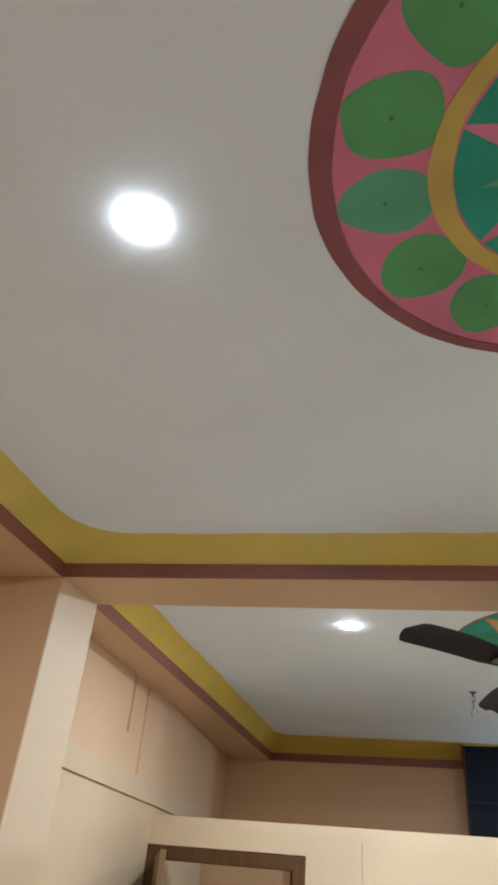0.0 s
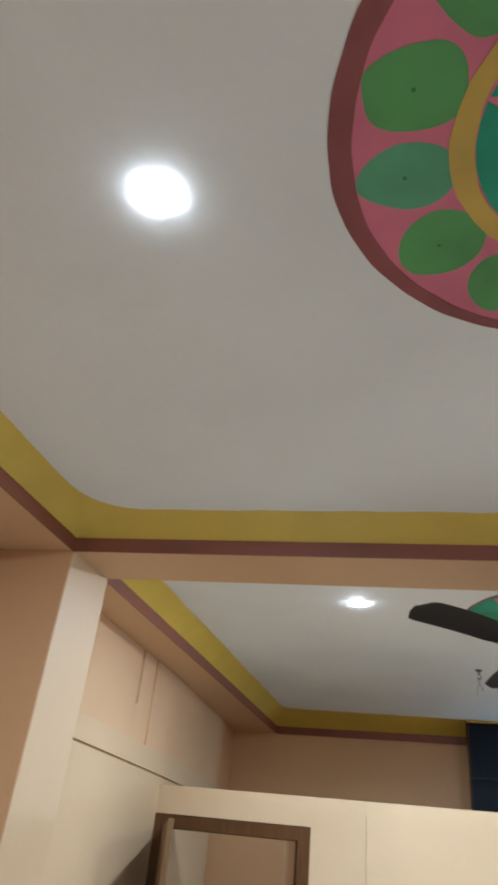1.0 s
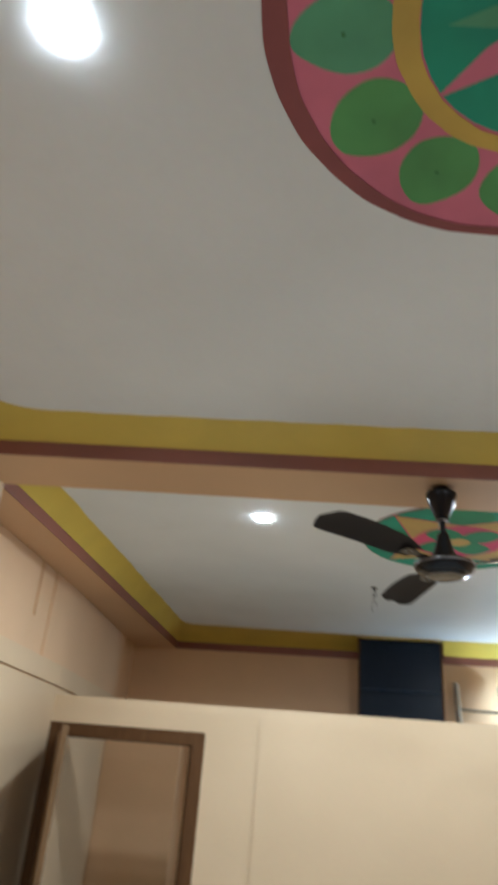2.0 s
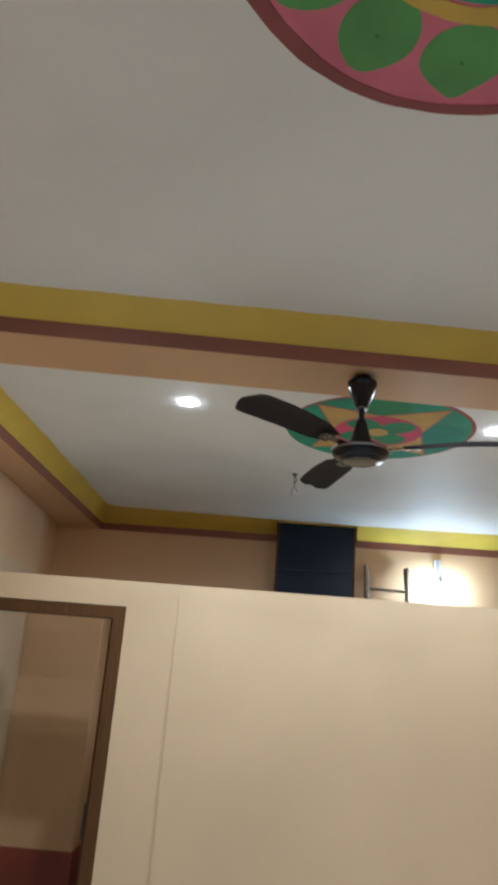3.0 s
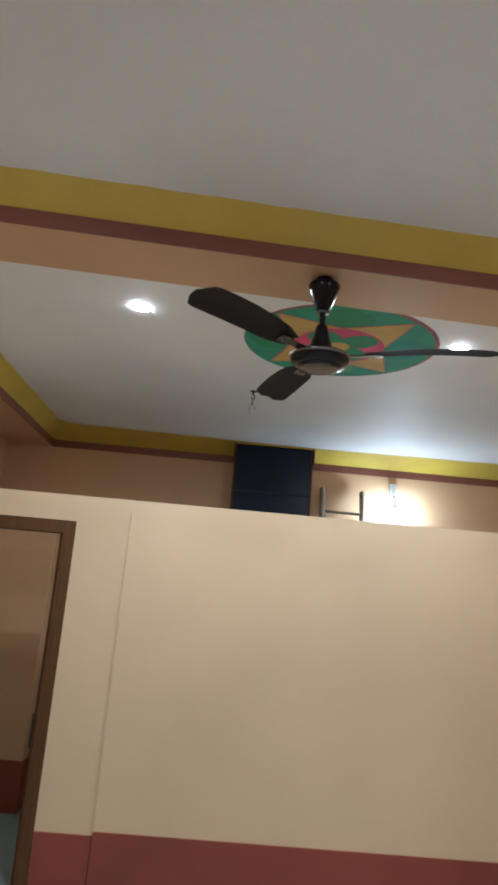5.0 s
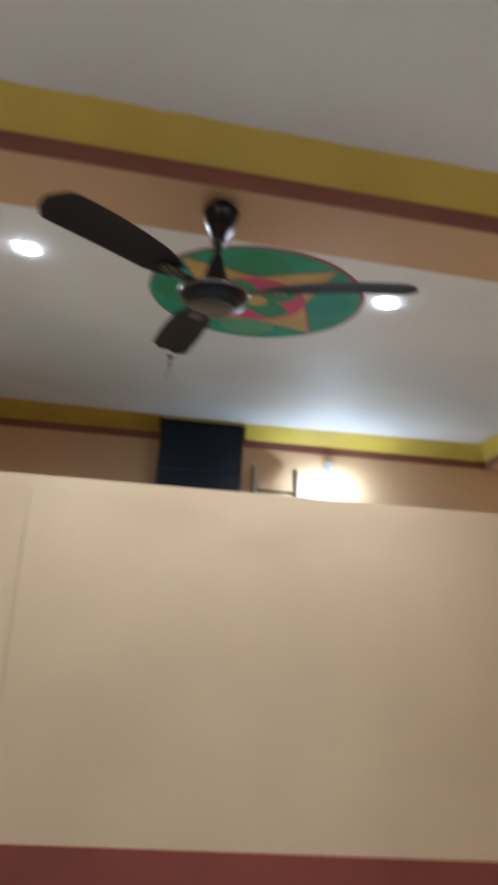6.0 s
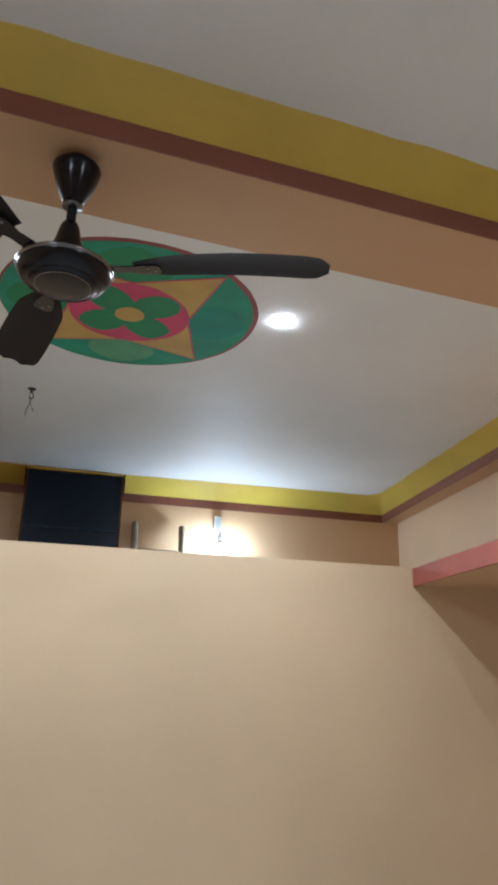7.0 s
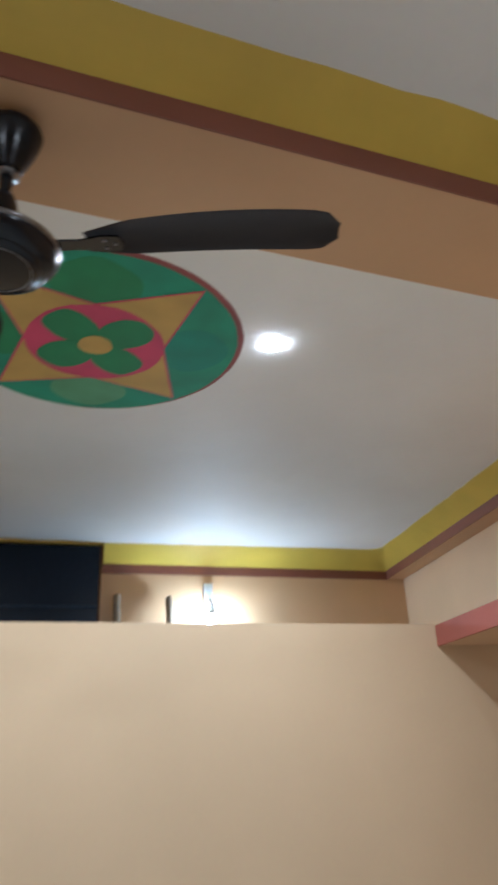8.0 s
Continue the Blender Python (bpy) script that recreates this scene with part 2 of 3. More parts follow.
structure("ceiling_beam_east_front", prism([(1.70, -6.0), (2.9, -6.0), (2.9, beam_front(2.9)), (1.70, beam_front(1.70))], SOFFIT + 0.001, CEIL + 0.02), PEACH, "peach painted beam along the side wall", "beam")


def cornice(prefix, outer, inner, radii, seed, gap=None, drop=0.003, bare=()):
    """A painted plaster cove round a ceiling bay, with a maroon stripe below it. outer: the corners at the stripe; inner: the corners at the ceiling."""
    rnd = random.Random(seed)
    n = len(outer)
    top, foot = [], []
    for i in range(n):
        p, q = Vector(inner[i]), Vector(inner[(i + 1) % n])
        prev = Vector(inner[i - 1])
        a, b = (prev - p).normalized(), (q - p).normalized()
        radius, after = radii[i], radii[(i + 1) % n]
        s, e = p + a * radius, p + b * radius
        for k in range(9):
            u = k / 8
            top.append((1 - u) ** 2 * s + 2 * u * (1 - u) * p + u ** 2 * e)
            foot.append(Vector(outer[i]))
        q2 = q + (p - q).normalized() * after
        steps = max(2, int((q2 - e).length / 0.09))
        for k in range(1, steps):
            u = k / steps
            side = Vector((-(q - p).y, (q - p).x)).normalized()
            top.append(e.lerp(q2, u) + side * rnd.uniform(-0.005, 0.005))
            foot.append(Vector(outer[i]).lerp(Vector(outer[(i + 1) % n]), u))
    bm = bmesh.new()
    z0 = SOFFIT + STRIPE
    loops = []
    for u in (0.0, 0.2, 0.4, 0.6, 0.8, 1.0):
        loop = []
        for f, t in zip(foot, top):
            flat = f.lerp(t, u)
            pull = 0.16 * 4 * u * (1 - u) * 0.5
            xy = flat.lerp(f, pull)
            z = z0 + (CEIL - z0) * (u + (1 - u) * pull)
            loop.append(bm.verts.new((xy.x, xy.y, z)))
        loops.append(loop)
    m = len(top)
    for a, b in zip(loops, loops[1:]):
        for i in range(m):
            j = (i + 1) % m
            face = {a[i], a[j], b[j], b[i]}
            middle = (foot[i] + foot[j]) / 2
            if gap and gap[0] < middle.x < gap[1] and middle.y > gap[2]:
                continue
            if len(face) == 4:
                bm.faces.new((a[i], a[j], b[j], b[i]))
    bmesh.ops.remove_doubles(bm, verts=bm.verts, dist=0.0004)
    bead = prefix == "back" and tube([(p.x, p.y, CEIL - 0.002) for p in top if not (gap and gap[0] < p.x < gap[1] and p.y > gap[2])], 0.0032, 5)
    if bead:
        structure("trim_bead_" + prefix, bead, BEAD, "pale uncoated plaster line along the cornice edge", "trim")
    structure("cornice_" + prefix, bm, YELLOW, "mustard yellow plaster cove with a hand-cut paint edge", "cornice")
    bm = bmesh.new()
    mid = sum((Vector(o) for o in outer), Vector((0, 0))) / n
    ring = [Vector(o) for o in outer]
    inside = [o + (mid - o).normalized() * 0.007 for o in ring]
    for i in range(n):
        j = (i + 1) % n
        if i in bare:
            continue
        if gap and gap[0] < (ring[i].x + ring[j].x) / 2 < gap[1] and ring[i].y > gap[2] and ring[j].y > gap[2]:
            continue
        quad = [(ring[i], SOFFIT - drop), (ring[j], SOFFIT - drop), (ring[j], z0 + 0.002), (ring[i], z0 + 0.002)]
        quad2 = [(inside[i], SOFFIT - drop), (inside[j], SOFFIT - drop), (inside[j], z0 + 0.002), (inside[i], z0 + 0.002)]
        v = [bm.verts.new((p.x, p.y, z)) for p, z in quad]
        w = [bm.verts.new((p.x, p.y, z)) for p, z in quad2]
        bm.faces.new(w)
        for k in range(4):
            bm.faces.new((v[k], v[(k + 1) % 4], w[(k + 1) % 4], w[k]))
    structure("trim_stripe_" + prefix, bm, MAROON, "maroon painted stripe along the cornice foot", "trim")


WIN = (-0.765, -0.080, 2.40)
cornice("front", [(WEST, beam_front(WEST)), (WEST, -5.75), (1.70, -5.75), (1.70, beam_front(1.70))],
        [(-2.268, beam_front(-2.268) - 0.106), (-2.268, -5.63), (1.58, -5.63), (1.58, beam_front(1.58) - 0.106)], [0.26, 0.2, 0.2, 0.2], 3)
cornice("back", [(WEST, beam_rear(WEST)), (east_foot(-0.756), -0.756), (east_foot(2.544), 2.544), (WIN[1], 2.544), (WIN[0], 2.544), (WEST, 2.544)],
        [(-2.262, beam_rear(-2.262) + 0.10), (1.645, -0.66), (1.885, 2.262), (WIN[1], 2.322), (WIN[0], 2.300), (-2.245, 2.205)],
        [0.05, 0.05, 0.13, 0.004, 0.004, 0.14], 5, (WIN[0] - 0.002, WIN[1] + 0.002, 2.2), 0.006, (0,))

# ---- setting: walls ----
structure("wall_west_front", box(-2.95, -2.72, -6.0, -1.45, FLOOR, SOFFIT), PEACH, "peach painted plaster wall", "wall")
structure("wall_pier", prism([(-2.95, -1.405), (WEST + 0.004, -1.392), (WEST + 0.022, -1.088), (-2.95, -1.126)], FLOOR, SOFFIT), CREAM, "cream painted pier under the ceiling beam", "pillar")
structure("wall_pier_front", prism([(-2.718, -1.424), (WEST + 0.002, -1.398), (WEST + 0.003, -1.393), (-2.718, -1.4005)], FLOOR, SOFFIT), PEACH, "peach painted front of the pier", "pillar")
structure("wall_west_back", prism([(-2.95, -1.12), (-2.618, -1.105), (-2.651, 0.64), (-2.777, 2.547), (-2.95, 2.547)], FLOOR, SOFFIT), PEACH_PALE, "pale peach painted plaster wall", "wall")
structure("wall_east", prism([(1.80, -1.65), (2.024, 0.64), (2.205, BACK_Y), (2.205, 2.75), (2.95, 2.75), (2.95, -1.65)], FLOOR, SOFFIT), PEACH_PALE, "pale peach painted plaster wall", "wall")
structure("wall_east_front", box(1.95, 2.15, -6.0, -1.65, FLOOR, SOFFIT), PEACH, "peach painted plaster wall", "wall")
structure("wall_south", box(-2.95, 2.95, -6.0, -5.85, FLOOR, CEIL), PEACH, "peach painted plaster wall", "wall")

bm = box(-2.95, WIN[0], BACK_Y, 2.75, FLOOR, CEIL)
box(WIN[1], 2.9, BACK_Y, 2.75, FLOOR, CEIL, bm=bm)
box(WIN[0], WIN[1], BACK_Y, 2.75, FLOOR, WIN[2], bm=bm)
structure("wall_north", bm, PEACH, "peach painted plaster wall with a high window", "wall")

# partition with its doorway
DX0, DX1, DTOP = -2.640, -1.679, 2.050
CREASE = -1.360
bm = box(CREASE, 2.06, PART_Y, PART_Y + 0.12, FLOOR, PART_TOP)
# the stretch by the door falls back slightly towards its foot
for x0, x1, low in ((-2.69, DX1, DTOP), (DX1, CREASE - 0.0045, FLOOR)):
    profile = [(PART_Y, PART_TOP), (PART_Y, 2.16)]
    profile += [(PART_Y + 0.006, 1.99), (PART_Y + 0.011, 1.6), (PART_Y + 0.014, FLOOR)] if low == FLOOR else [(PART_Y + 0.0050, low)]
    profile += [(PART_Y + 0.12, low), (PART_Y + 0.12, PART_TOP)]
    a = [bm.verts.new((x0, y, z)) for y, z in profile]
    b = [bm.verts.new((x1, y, z)) for y, z in profile]
    bm.faces.new(a)
    bm.faces.new(b[::-1])
    for k in range(len(a)):
        bm.faces.new((a[k], a[k - 1], b[k - 1], b[k]))
# narrow plaster joint between the two stretches, closed near the top
box(CREASE - 0.0045, CREASE, PART_Y + 0.012, PART_Y + 0.12, FLOOR, 2.125, bm=bm)
box(CREASE - 0.0045, CREASE, PART_Y, PART_Y + 0.12, 2.125, PART_TOP, bm=bm)
structure("wall_partition", bm, CREAM, "cream painted half-height partition wall with a doorway", "wall")

# skirting bands
def skirting(name, x0, x1, y0, y1, top=0.30):
    structure(name, box(x0, x1, y0, y1, FLOOR, top, 0.004), DADO, "maroon painted skirting band", "skirting")


skirting("baseboard_partition_east", CREASE - 0.002, 2.02, PART_Y - 0.010, PART_Y + 0.02, 0.387)
skirting("baseboard_partition_west", DX1 + 0.002, CREASE - 0.004, PART_Y + 0.004, PART_Y + 0.03, 0.363)
skirting("baseboard_north", -2.72, 2.2, BACK_Y - 0.012, BACK_Y + 0.02, 0.385)
skirting("baseboard_west_front", -2.725, -2.705, -5.84, -1.46, 0.385)


# raised plaster bands on the side wall with a dark joint between them
def west_face(y, out=0.0):
    """The side wall's plaster face, which opens slightly towards the back wall."""
    return (-2.600 - 0.020 * (y + 1.1) if y < 0.64 else -2.635 - 0.066 * (y - 0.64)) + out


def facing(name, y0, y1, z0, z1, out, material, label):
    ys = [y0] + [y for y in (0.64,) if y0 < y < y1] + [y1]
    structure(name, prism([(west_face(y, out), y) for y in ys] + [(west_face(y) - 0.06, y) for y in reversed(ys)], z0, z1), material, label, "wall")


facing("wall_west_lower_band", -1.088, BACK_Y - 0.002, FLOOR, 2.243, 0.0, CREAM, "cream plaster facing on the side wall")
facing("wall_west_upper_band", -1.088, BACK_Y - 0.002, 2.254, 2.372, 0.004, CREAM, "cream plaster band over a dark joint")
for y0, y1 in ((-1.088, 0.030), (0.032, 0.080), (0.082, 0.235), (0.310, BACK_Y - 0.002)):
    facing("wall_west_upper_facing", y0, y1, 2.374, 2.56 if y0 == 0.032 else SOFFIT, -0.004, PEACH_PALE, "pale peach plaster facing with a narrow slot beside it")
# step of the back wall inside the small room behind the door
structure("wall_north_step", box(-2.88, -2.124, 2.052, BACK_Y - 0.001, FLOOR, 2.14, 0.004), PEACH, "peach painted step of the back wall", "wall")
skirting("baseboard_north_step", -2.68, -2.112, 2.040, BACK_Y - 0.014, 0.386)

# loft slab on the east side
slab = tagged(new("loft_slab"), "thin concrete loft slab with a pink painted edge", "slab", "", "structure")


def slab_side(y):
    return 1.299 + 0.103 * (y - 0.64)


part("slab_body", prism([(slab_side(0.64) + 0.005, PART_Y - 0.001), (slab_side(-0.85) + 0.005, -0.85), (1.88, -0.85), (2.02, PART_Y - 0.001)], 2.112, 2.194), PEACH, slab)
part("slab_edge", prism([(slab_side(0.64), PART_Y - 0.002), (slab_side(-0.85), -0.85), (slab_side(-0.85) + 0.012, -0.85), (slab_side(0.64) + 0.012, PART_Y - 0.002)], 2.108, 2.198), PINK_EDGE, slab, "dusty pink painted edge")

# ---- door in the partition ----
door = tagged(new("door_1"), "open brown wooden door in a dark frame", "door", "", "structure")
F0, F1 = PART_Y + 0.002, PART_Y + 0.105
part("jamb", box(DX0, DX0 + 0.075, F0, F1, FLOOR, DTOP, 0.004), DOOR_WOOD, door)
part("jamb", box(DX1 - 0.075, DX1, F0 + 0.008, F1, FLOOR, DTOP, 0.004), DOOR_WOOD, door)
part("lintel", box(DX0 + 0.075, DX1 - 0.075, F0 + 0.008, F1, DTOP - 0.075, DTOP - 0.001, 0.004), DOOR_WOOD, door)
part("stop", box(DX1 - 0.095, DX1 - 0.0755, F0 + 0.05, F1 - 0.004, FLOOR, DTOP - 0.076, 0.003), DOOR_WOOD, door)
leaf = part("leaf", box(0, 0.80, -0.015, 0.015, 0.01, 1.955, 0.003), LEAF_WOOD, door, "lighter wooden door leaf standing open")
leaf.matrix_basis = pose(DX0 + 0.085, PART_Y - 0.016, FLOOR, 0, 0, -67.3)
part("latch", box(DX1 - 0.108, DX1 - 0.096, F0 + 0.055, F0 + 0.085, 0.77, 0.95, 0.003), WIRE, door, "small black bolt")
for z in (0.33, 1.08, 1.80):
    hinge = part("hinge", lathe([(0, -0.05), (0.007, -0.05), (0.007, 0.05), (0, 0.05)], 10), CHROME, door, "small steel hinge")
    hinge.matrix_basis = pose(DX0 + 0.078, PART_Y - 0.012, z)

# ---- high window in the back wall ----
window = tagged(new("window_1"), "dark night window in a brown recess up to the ceiling", "window", "", "structure")
part("cove_end", box(WIN[1] + 0.001, WIN[1] + 0.006, 2.318, 2.547, SOFFIT - 0.004, CEIL - 0.001), DOOR_WOOD, window)
part("cove_end", box(WIN[0] - 0.006, WIN[0] - 0.001, 2.296, 2.547, SOFFIT - 0.004, CEIL - 0.001), DOOR_WOOD, window)
W0, W1, WZ, WY = WIN[0] + 0.001, WIN[1] - 0.001, 2.28, 2.345
part("window_head", box(W0, W1, WY - 0.024, WY - 0.004, CEIL - 0.016, CEIL - 0.001, 0.002), YELLOW, window, "mustard yellow strip over the window")
for x in (W0, W1 - 0.013):
    part("window_jamb", box(x, x + 0.013, WY, BACK_Y - 0.001, WZ, CEIL - 0.017, 0.002), DOOR_WOOD, window)
part("window_sill", box(W0 + 0.014, W1 - 0.014, WY, BACK_Y - 0.001, WZ, WZ + 0.02, 0.002), DOOR_WOOD, window)
for z0, z1 in ((2.602, CEIL - 0.018), (WZ + 0.021, 2.586)):
    part("pane", box(W0 + 0.014, W1 - 0.014, WY + 0.012, WY + 0.018, z0, z1), NIGHT_GLASS, window)
# not a glazing bar: its lighter blue paints a faint reflection across the glass
part("reflection_strip", box(W0 + 0.014, W1 - 0.014, WY + 0.006, WY + 0.022, 2.587, 2.601, 0.003), STREAK_BLUE, window)
structure("backdrop", box(-2.6, 2.6, 3.2, 3.25, 1.5, 3.6), NIGHT_GLASS, "dark night outside the window", "backdrop")


# ---- painted rosettes on the ceiling ----
def sheet(points, level):
    """A coat of paint of the given outline; level: how many coats lie over the plaster."""
    return prism(points, CEIL - 0.0007 * level, CEIL - 0.0007 * level + 0.0006)


def ring_points(cx, cy, r, n=96, wobble=0.0, seed=0):
    rnd = random.Random(seed)
    ph = [rnd.uniform(0, 6.28) for _ in range(4)]
    out = []
    for i in range(n):
        a = 2 * math.pi * i / n
        w = wobble * (math.sin(3 * a + ph[0]) + 0.6 * math.sin(7 * a + ph[1]) + 0.35 * math.sin(17 * a + ph[2]) + 0.25 * math.sin(31 * a + ph[3]))
        out.append((cx + (r + w) * math.cos(a), cy + (r + w) * math.sin(a)))
    return out


def leaf_points(cx, cy, angle, length, width, blunt, n=40, seed=0):
    """A painted leaf: its tip points along angle. blunt 0: a pointed ellipse, 1: a rounded block."""
    rnd = random.Random(seed)
    ca, sa = math.cos(angle), math.sin(angle)
    p1, p2 = rnd.uniform(0, 6), rnd.uniform(0, 6)
    out = []
    for i in range(n):
        a = 2 * math.pi * i / n
        e = 2.0 + 1.6 * blunt
        c, s = math.cos(a), math.sin(a)
        u = math.copysign(abs(c) ** (2 / e), c)
        v = math.copysign(abs(s) ** (2 / e), s)
        if u > 0:
            v *= (1 - (1 - blunt) * 0.55 * u ** 1.5)
        v += 0.03 * math.sin(3 * a + p1)
        u += 0.02 * math.sin(4 * a + p2)
        x, y = u * length / 2, v * width / 2
        out.append((cx + x * ca - y * sa, cy + x * sa + y * ca))
    return out


def band(outer, inner, level):
    bm = bmesh.new()
    z = CEIL - 0.0007 * level
    o = [bm.verts.new((*p, z)) for p in outer]
    i_ = [bm.verts.new((*p, z)) for p in inner]
    o2 = [bm.verts.new((*p, z + 0.0006)) for p in outer]
    i2 = [bm.verts.new((*p, z + 0.0006)) for p in inner]
    n = len(o)
    for k in range(n):
        j = (k + 1) % n
        bm.faces.new((o[k], o[j], i_[j], i_[k]))
        bm.faces.new((o[k], o2[k], o2[j], o[j]))
        bm.faces.new((i_[k], i_[j], i2[j], i2[k]))
    return bm


MX, MY, MR = -0.478, -2.925, 0.565
rosette = tagged(new("ceiling_rosette"), "large pink rosette with green leaves painted on the ceiling", "ceiling mural")
part("field", sheet(ring_points(MX, MY, MR - 0.02, 96), 1), M_PINK, rosette, "pink painted disc")
part("rim", band(ring_points(MX, MY, MR, 160, 0.0022, 2), ring_points(MX + 0.004, MY + 0.010, MR - 0.040, 160, 0.0022, 4), 4), M_MAROON, rosette, "maroon painted rim")
part("ring", band(ring_points(MX, MY, 0.327, 120, 0.0022, 6), ring_points(MX, MY, 0.284, 120, 0.0022, 7), 4), M_YELLOW, rosette, "ochre painted ring")
# leaves clockwise from the west one: length, width, bluntness, lean of the tip in radians
LEAVES = {0: (0.205, 0.162, 0.15, 0.03), 1: (0.188, 0.170, 0.58, -0.36), 2: (0.190, 0.172, 0.60, -0.05), 12: (0.198, 0.172, 0.36, -0.12), 11: (0.190, 0.166, 0.30, -0.10), 10: (0.192, 0.180, 0.12, 0.0)}
for k in range(13):
    a = math.radians(175.6 + 27.7 * k - (1.8 if k == 1 else 0.0))
    ll, ww, blunt, lean = LEAVES.get(k, (0.192, 0.150 + 0.008 * (k % 3), 0.2 + 0.1 * (k % 3), 0.05))
    cx, cy = MX + 0.418 * math.cos(a), MY + 0.418 * math.sin(a)
    part("leaf", sheet(leaf_points(cx, cy, a + lean, ll, ww, blunt, seed=k), 2), M_GREEN2 if k == 0 else M_GREEN, rosette, "green painted leaf")
    part("dot", sheet(ring_points(cx, cy, 0.0046, 8), 3), M_DOT, rosette, "small dark green dot")
PETALS = 6
for k in range(PETALS):
    a = math.radians(173 + 360 / PETALS * k)
    half = math.pi / PETALS * 0.97
    edge = [(0.280 * math.cos(a + half * u), 0.280 * math.sin(a + half * u)) for u in (-1, -0.7, -0.35, 0, 0.35, 0.7, 1)]
    edge += [(0.17 * math.cos(a + half * 0.66), 0.17 * math.sin(a + half * 0.66)), (0.06 * math.cos(a), 0.06 * math.sin(a)), (0.17 * math.cos(a - half * 0.66), 0.17 * math.sin(a - half * 0.66))]
    part("petal", sheet([(MX + x, MY + y) for x, y in edge], 2), M_TEAL, rosette, "teal painted petal")
    point = [(0.232, 0.0), (0.155, 0.13), (0.05, 0.45), (0.05, -0.45), (0.155, -0.13)]
    part("point", sheet([(MX + r * math.cos(a + d), MY + r * math.sin(a + d)) for r, d in point], 3), M_GREEN2, rosette, "lighter green painted point")
part("centre", sheet(ring_points(MX, MY, 0.062, 32, 0.001, 9), 5), M_YELLOW, rosette, "ochre painted centre")

SX, SY, SR = -0.298, -0.133, 0.491
star = tagged(new("ceiling_rosette"), "green rosette with a four-pointed sand star painted on the ceiling", "ceiling mural")
part("rim", sheet(ring_points(SX + 0.006, SY - 0.010, SR + 0.010, 120, 0.0016, 11), 1), M_MAROON, star, "thin maroon painted rim")
part("field", sheet(ring_points(SX, SY, SR - 0.002, 120, 0.0014, 12), 2), M_TEAL, star, "green painted disc")
TIPS = [(0.003, -0.497), (0.024, 0.203), (-0.622, 0.194), (-0.640, -0.471)]


def star_points(grow):
    pts = []
    for k in range(4):
        x, y = TIPS[k]
        x2, y2 = TIPS[(k + 1) % 4]
        a = math.atan2(y - SY, x - SX)
        tip = (x + grow * math.cos(a) * 1.6, y + grow * math.sin(a) * 1.6)
        mx, my = (x + x2) / 2 - SX, (y + y2) / 2 - SY
        d = math.hypot(mx, my)
        valley = (SX + mx / d * (0.229 + grow), SY + my / d * (0.229 + grow))
        pts += [tip, valley]
    return pts


for k in range(4):
    x, y = (TIPS[k][0] + TIPS[(k + 1) % 4][0]) / 2 - SX, (TIPS[k][1] + TIPS[(k + 1) % 4][1]) / 2 - SY
    a = math.atan2(y, x)
    part("leaf", sheet(leaf_points(SX + 0.346 * math.cos(a), SY + 0.346 * math.sin(a), a, 0.234, 0.277, 0.3, seed=60 + k), 3), (M_TEAL_BLUE, M_GREEN2, M_GREEN3, M_GREEN3)[k], star, "green painted leaf")
part("outline", sheet(star_points(0.008), 4), M_PINK2, star, "pink painted outline")
part("star_body", sheet(star_points(0.0), 5), M_SAND, star, "sand yellow painted star")
part("disc", sheet(ring_points(SX + 0.002, SY + 0.004, 0.235, 64, 0.002, 14), 6), M_PINK2, star, "bright pink painted disc")
for k in range(4):
    a = math.radians(50 + 90 * k)
    part("petal", sheet(leaf_points(SX + 0.119 * math.cos(a), SY + 0.119 * math.sin(a), a + math.pi, 0.202, 0.160, 0.45, seed=80 + k), 7 + 0.5 * (k % 2)), M_GREEN3, star, "green painted petal")
part("centre", sheet(ring_points(SX + 0.002, SY + 0.004, 0.058, 32, 0.001, 15), 8.5), M_SAND, star, "sand yellow painted centre")


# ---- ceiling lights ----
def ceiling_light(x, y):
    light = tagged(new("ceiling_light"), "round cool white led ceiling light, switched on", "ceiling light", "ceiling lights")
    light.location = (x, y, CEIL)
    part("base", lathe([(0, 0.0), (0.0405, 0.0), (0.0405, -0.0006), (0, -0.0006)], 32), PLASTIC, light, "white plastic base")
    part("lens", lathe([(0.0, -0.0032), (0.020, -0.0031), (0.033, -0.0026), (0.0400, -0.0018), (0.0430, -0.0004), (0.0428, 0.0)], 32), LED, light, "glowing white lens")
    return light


lamp = ceiling_light(-1.301, -0.382)
copy_thing(lamp, pose(0.305, -0.250, CEIL))
copy_thing(lamp, pose(-1.418, -2.946, CEIL))
# fourth light is unseen: added to mirror the third and brighten the front bay
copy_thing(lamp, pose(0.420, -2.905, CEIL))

# ---- ceiling fan under the beam ----
fan = tagged(new("ceiling_fan"), "dark brown enamelled ceiling fan hanging under the beam", "fan")
fan.location = (-0.516, -1.147, SOFFIT - 0.012)
part("canopy", lathe([(0, 0.0123), (0.0321, 0.0123), (0.0321, -0.00963), (0.05671, -0.0107), (0.05906, -0.01552), (0.05671, -0.02782), (0.04868, -0.05564), (0.03638, -0.08774), (0.02568, -0.11128), (0.02247, -0.11984), (0, -0.11984)], 36), FAN_BLACK, fan, smooth=True)
part("collar", lathe([(0, -0.12038), (0.02461, -0.12038), (0.02461, -0.12412), (0, -0.12412)], 28), CHROME, fan, "chrome collar", True)
part("downrod", lathe([(0.01177, -0.12466), (0.01177, -0.18725)], 18), FAN_BLACK, fan, smooth=True)
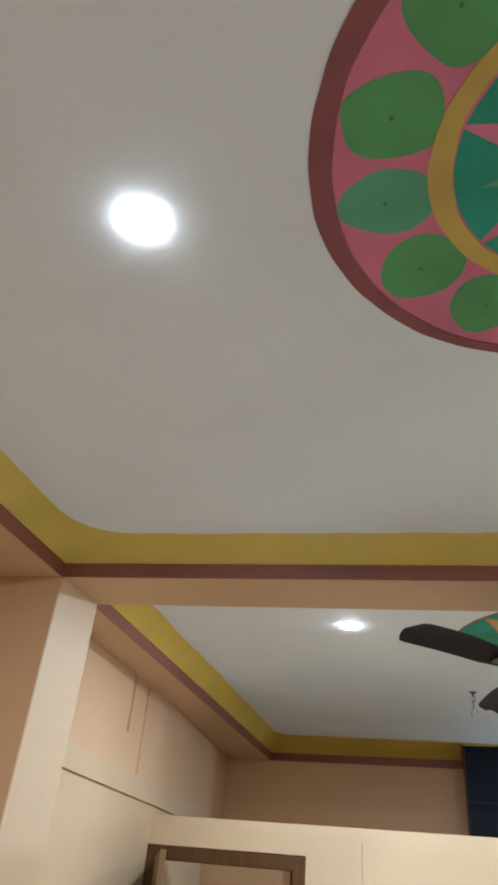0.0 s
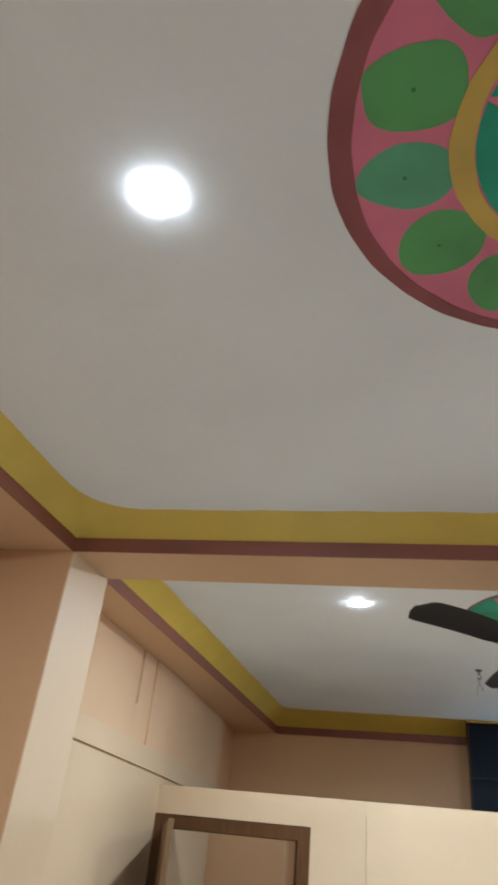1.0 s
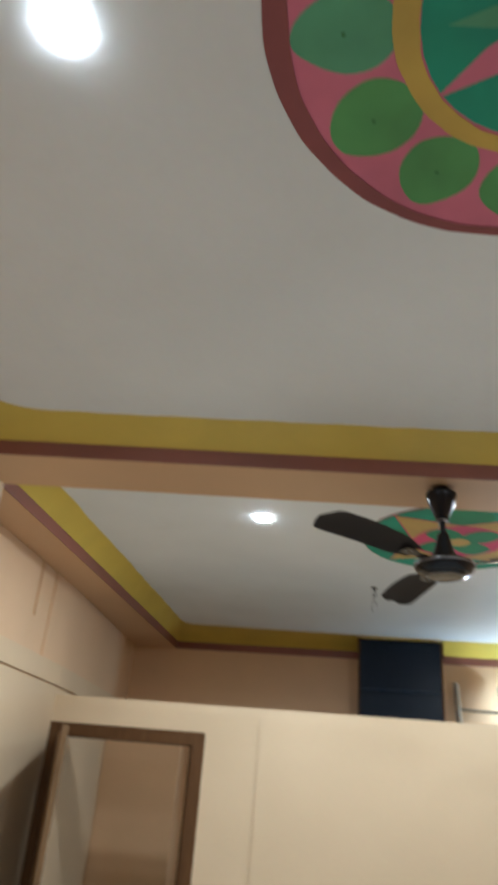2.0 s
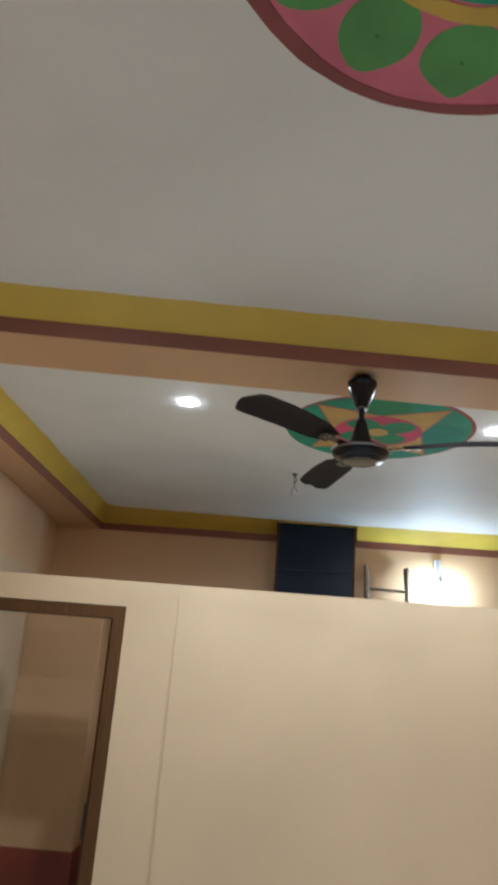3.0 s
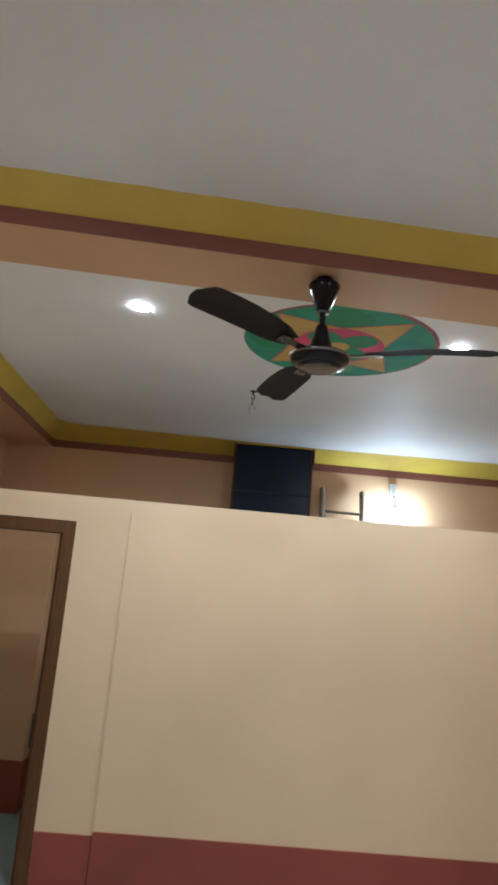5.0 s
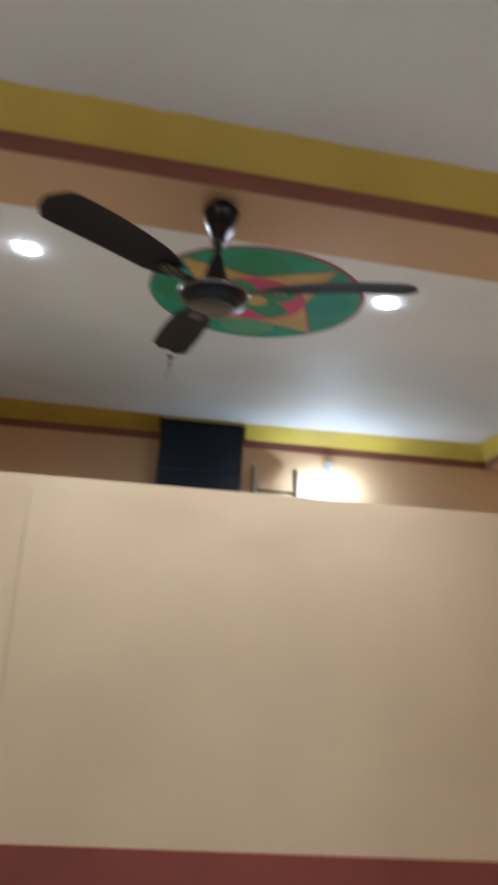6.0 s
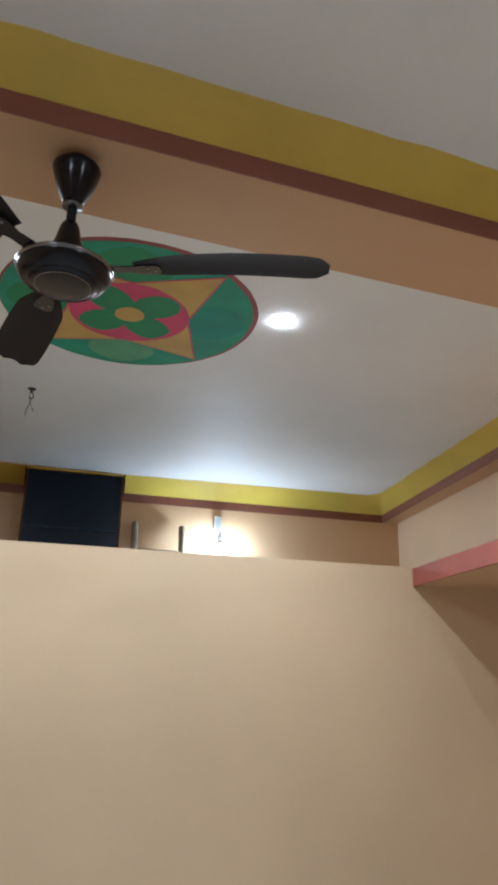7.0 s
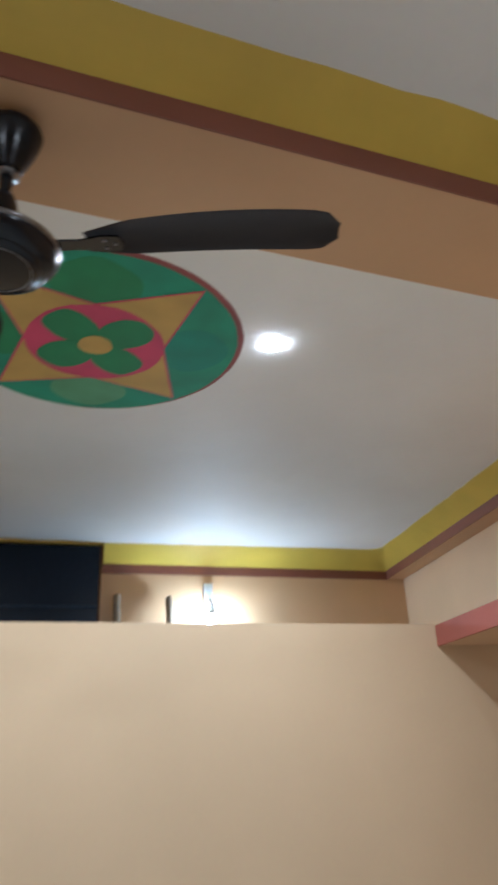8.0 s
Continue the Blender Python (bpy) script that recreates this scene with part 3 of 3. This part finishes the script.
part("motor_cover", lathe([(0, -0.1712), (0.01819, -0.1712), (0.02354, -0.18404), (0.02996, -0.214), (0.04066, -0.24824), (0.05136, -0.26964), (0.05564, -0.28034)], 36), FAN_BLACK, fan, smooth=True)
part("motor", lathe([(0, -0.27606), (0.05778, -0.2782), (0.09416, -0.28462), (0.10807, -0.29211), (0.11128, -0.2996), (0.107, -0.31244), (0.0963, -0.32742), (0.08346, -0.33438), (0, -0.33491)], 48), FAN_BLACK, fan, smooth=True)
part("ring", lathe([(0.10967, -0.30441), (0.11256, -0.30174), (0.11321, -0.29907), (0.11256, -0.29639), (0.11021, -0.29479)], 48), CHROME, fan, "thin chrome ring", True)
part("bottom_cap", lathe([(0.08132, -0.3347), (0.07918, -0.33866), (0.0642, -0.34133), (0.0321, -0.34294), (0, -0.34347)], 48), FAN_BLACK, fan, "glossy dark bottom cap", True)
part("cap_groove", lathe([(0.0642, -0.34133), (0.06506, -0.34229), (0.06313, -0.34261), (0.0626, -0.34165)], 48), CHROME, fan, "thin bright ring on the cap", True)
FAN_TURN = -16
for k in range(3):
    bm = bmesh.new()
    rows = []
    for i in range(19):
        u = i / 18
        x = 0.160 + 0.460 * u
        w = 0.034 + 0.020 * min(1, u / 0.18) + 0.016 * math.sin(u * 2.2)
        if u > 0.9:
            w *= math.sqrt(max(0.12, 1 - ((u - 0.9) / 0.108) ** 2))
        lift = 0.011 * math.sin(u * 3.0)
        rows.append([bm.verts.new((x, v * w, lift + 0.0075 * (1 - v * v))) for v in (-1, -0.75, -0.5, -0.25, 0, 0.25, 0.5, 0.75, 1)])
    for a, b in zip(rows, rows[1:]):
        for i in range(8):
            bm.faces.new((a[i], a[i + 1], b[i + 1], b[i]))
    bmesh.ops.solidify(bm, geom=bm.faces[:], thickness=0.0016)
    blade = part("blade", bm, FAN_BLADE, fan, "thin dark fan blade", True)
    turn = pose(0, 0, -0.289, 0, 0, FAN_TURN + 120 * k)
    blade.matrix_basis = turn @ pose(0, 0, 0, 11, 0, 0)
    bracket = part("bracket", prism([(0.088, -0.017), (0.150, -0.014), (0.190, -0.024), (0.222, -0.022), (0.228, 0.0), (0.222, 0.022), (0.190, 0.024), (0.150, 0.014), (0.088, 0.017)], -0.006, -0.002), FAN_BLACK, fan)
    bracket.matrix_basis = turn @ pose(0, 0, 0.0, 7, 0, 0)
    for x, y in ((0.196, -0.012), (0.196, 0.012), (0.214, 0.0)):
        screw = part("screw", lathe([(0, -0.0085), (0.0028, -0.0080), (0.0036, -0.0060), (0, -0.0060)], 10), CHROME, bracket, "small bright screw head", True)
        screw.location = (x, y, 0.0)

# ---- ceiling hook with loose wires ----
hook = tagged(new("ceiling_hook"), "small iron ceiling hook with loose dark wires", "hook")
hook.location = (-0.693, 0.821, CEIL)
part("plate", lathe([(0, 0), (0.022, 0), (0.020, -0.004), (0, -0.005)], 16), WIRE, hook)
part("hook_bar", tube([(0, 0, -0.004), (0, 0, -0.022), (0.010, 0, -0.034), (0.012, 0, -0.046), (0.002, 0, -0.055), (-0.009, 0, -0.048)], 0.0035, 8), WIRE, hook, smooth=True)
part("wire", tube([(0.004, 0.002, -0.004), (0.010, 0.004, -0.04), (-0.006, 0.002, -0.09), (-0.018, 0.0, -0.125), (-0.016, 0.0, -0.155)], 0.0016, 6), WIRE, hook, smooth=True)
part("wire", tube([(-0.004, -0.002, -0.004), (-0.008, -0.002, -0.05), (0.002, 0.0, -0.09), (0.014, 0.003, -0.105), (0.020, 0.003, -0.122)], 0.0016, 6), WIRE, hook, smooth=True)

# ---- ladder leaning on the back wall ----
ladder = tagged(new("ladder"), "weathered wooden ladder leaning on the back wall", "ladder")
FOOT_Y, TOP_Y, TOP_Z = 1.92, 2.495, 2.702
for x, dz in ((0.038, 0.004), (0.388, -0.006)):
    part("rail", tube([(x - 0.01, FOOT_Y, FLOOR), (x, FOOT_Y + (TOP_Y - FOOT_Y) * 0.5, (TOP_Z + FLOOR) / 2), (x, TOP_Y - 0.004, TOP_Z + dz - 0.012), (x, TOP_Y, TOP_Z + dz)], [0.028, 0.027, 0.025, 0.016], 12), POLE_WOOD, ladder, smooth=True)
for k in range(8):
    z = 2.492 - 0.29 * k
    y = FOOT_Y + (TOP_Y - FOOT_Y) * (z - FLOOR) / (TOP_Z - FLOOR)
    part("rung", tube([(0.030, y, z + 0.004), (0.213, y, z), (0.396, y, z - 0.003)], [0.014, 0.012, 0.013], 10), POLE_WOOD, ladder, smooth=True)

# ---- bulb on the back wall ----
wall_lamp = tagged(new("wall_lamp"), "bare cool white bulb on a white wall batten, switched on", "wall lamp")
wall_lamp.location = (0.668, BACK_Y - 0.130, 2.640)
part("batten", box(-0.031, 0.031, 0.098, 0.129, 0.0, 0.160, 0.006), PLASTIC, wall_lamp, "white plastic batten on the wall")
part("arm", tube([(0, 0.100, 0.030), (0, 0.050, 0.034), (0, 0.012, 0.026), (0, 0.0, 0.004)], 0.010, 12), PLASTIC, wall_lamp, "white plastic arm", True)
part("socket", lathe([(0, 0.006), (0.013, 0.005), (0.019, -0.004), (0.020, -0.036), (0, -0.036)], 24), PLASTIC, wall_lamp, "white plastic bulb socket", True)
part("housing", lathe([(0, -0.037), (0.015, -0.037), (0.018, -0.046), (0.025, -0.061), (0.0300, -0.078), (0, -0.078)], 24), PLASTIC, wall_lamp, "white plastic bulb housing", True)
part("bulb", lathe([(0, -0.079), (0.0305, -0.079), (0.0350, -0.092), (0.0345, -0.108), (0.028, -0.125), (0.016, -0.135), (0, -0.139)], 28), BULB, wall_lamp, "glowing white bulb dome", True)
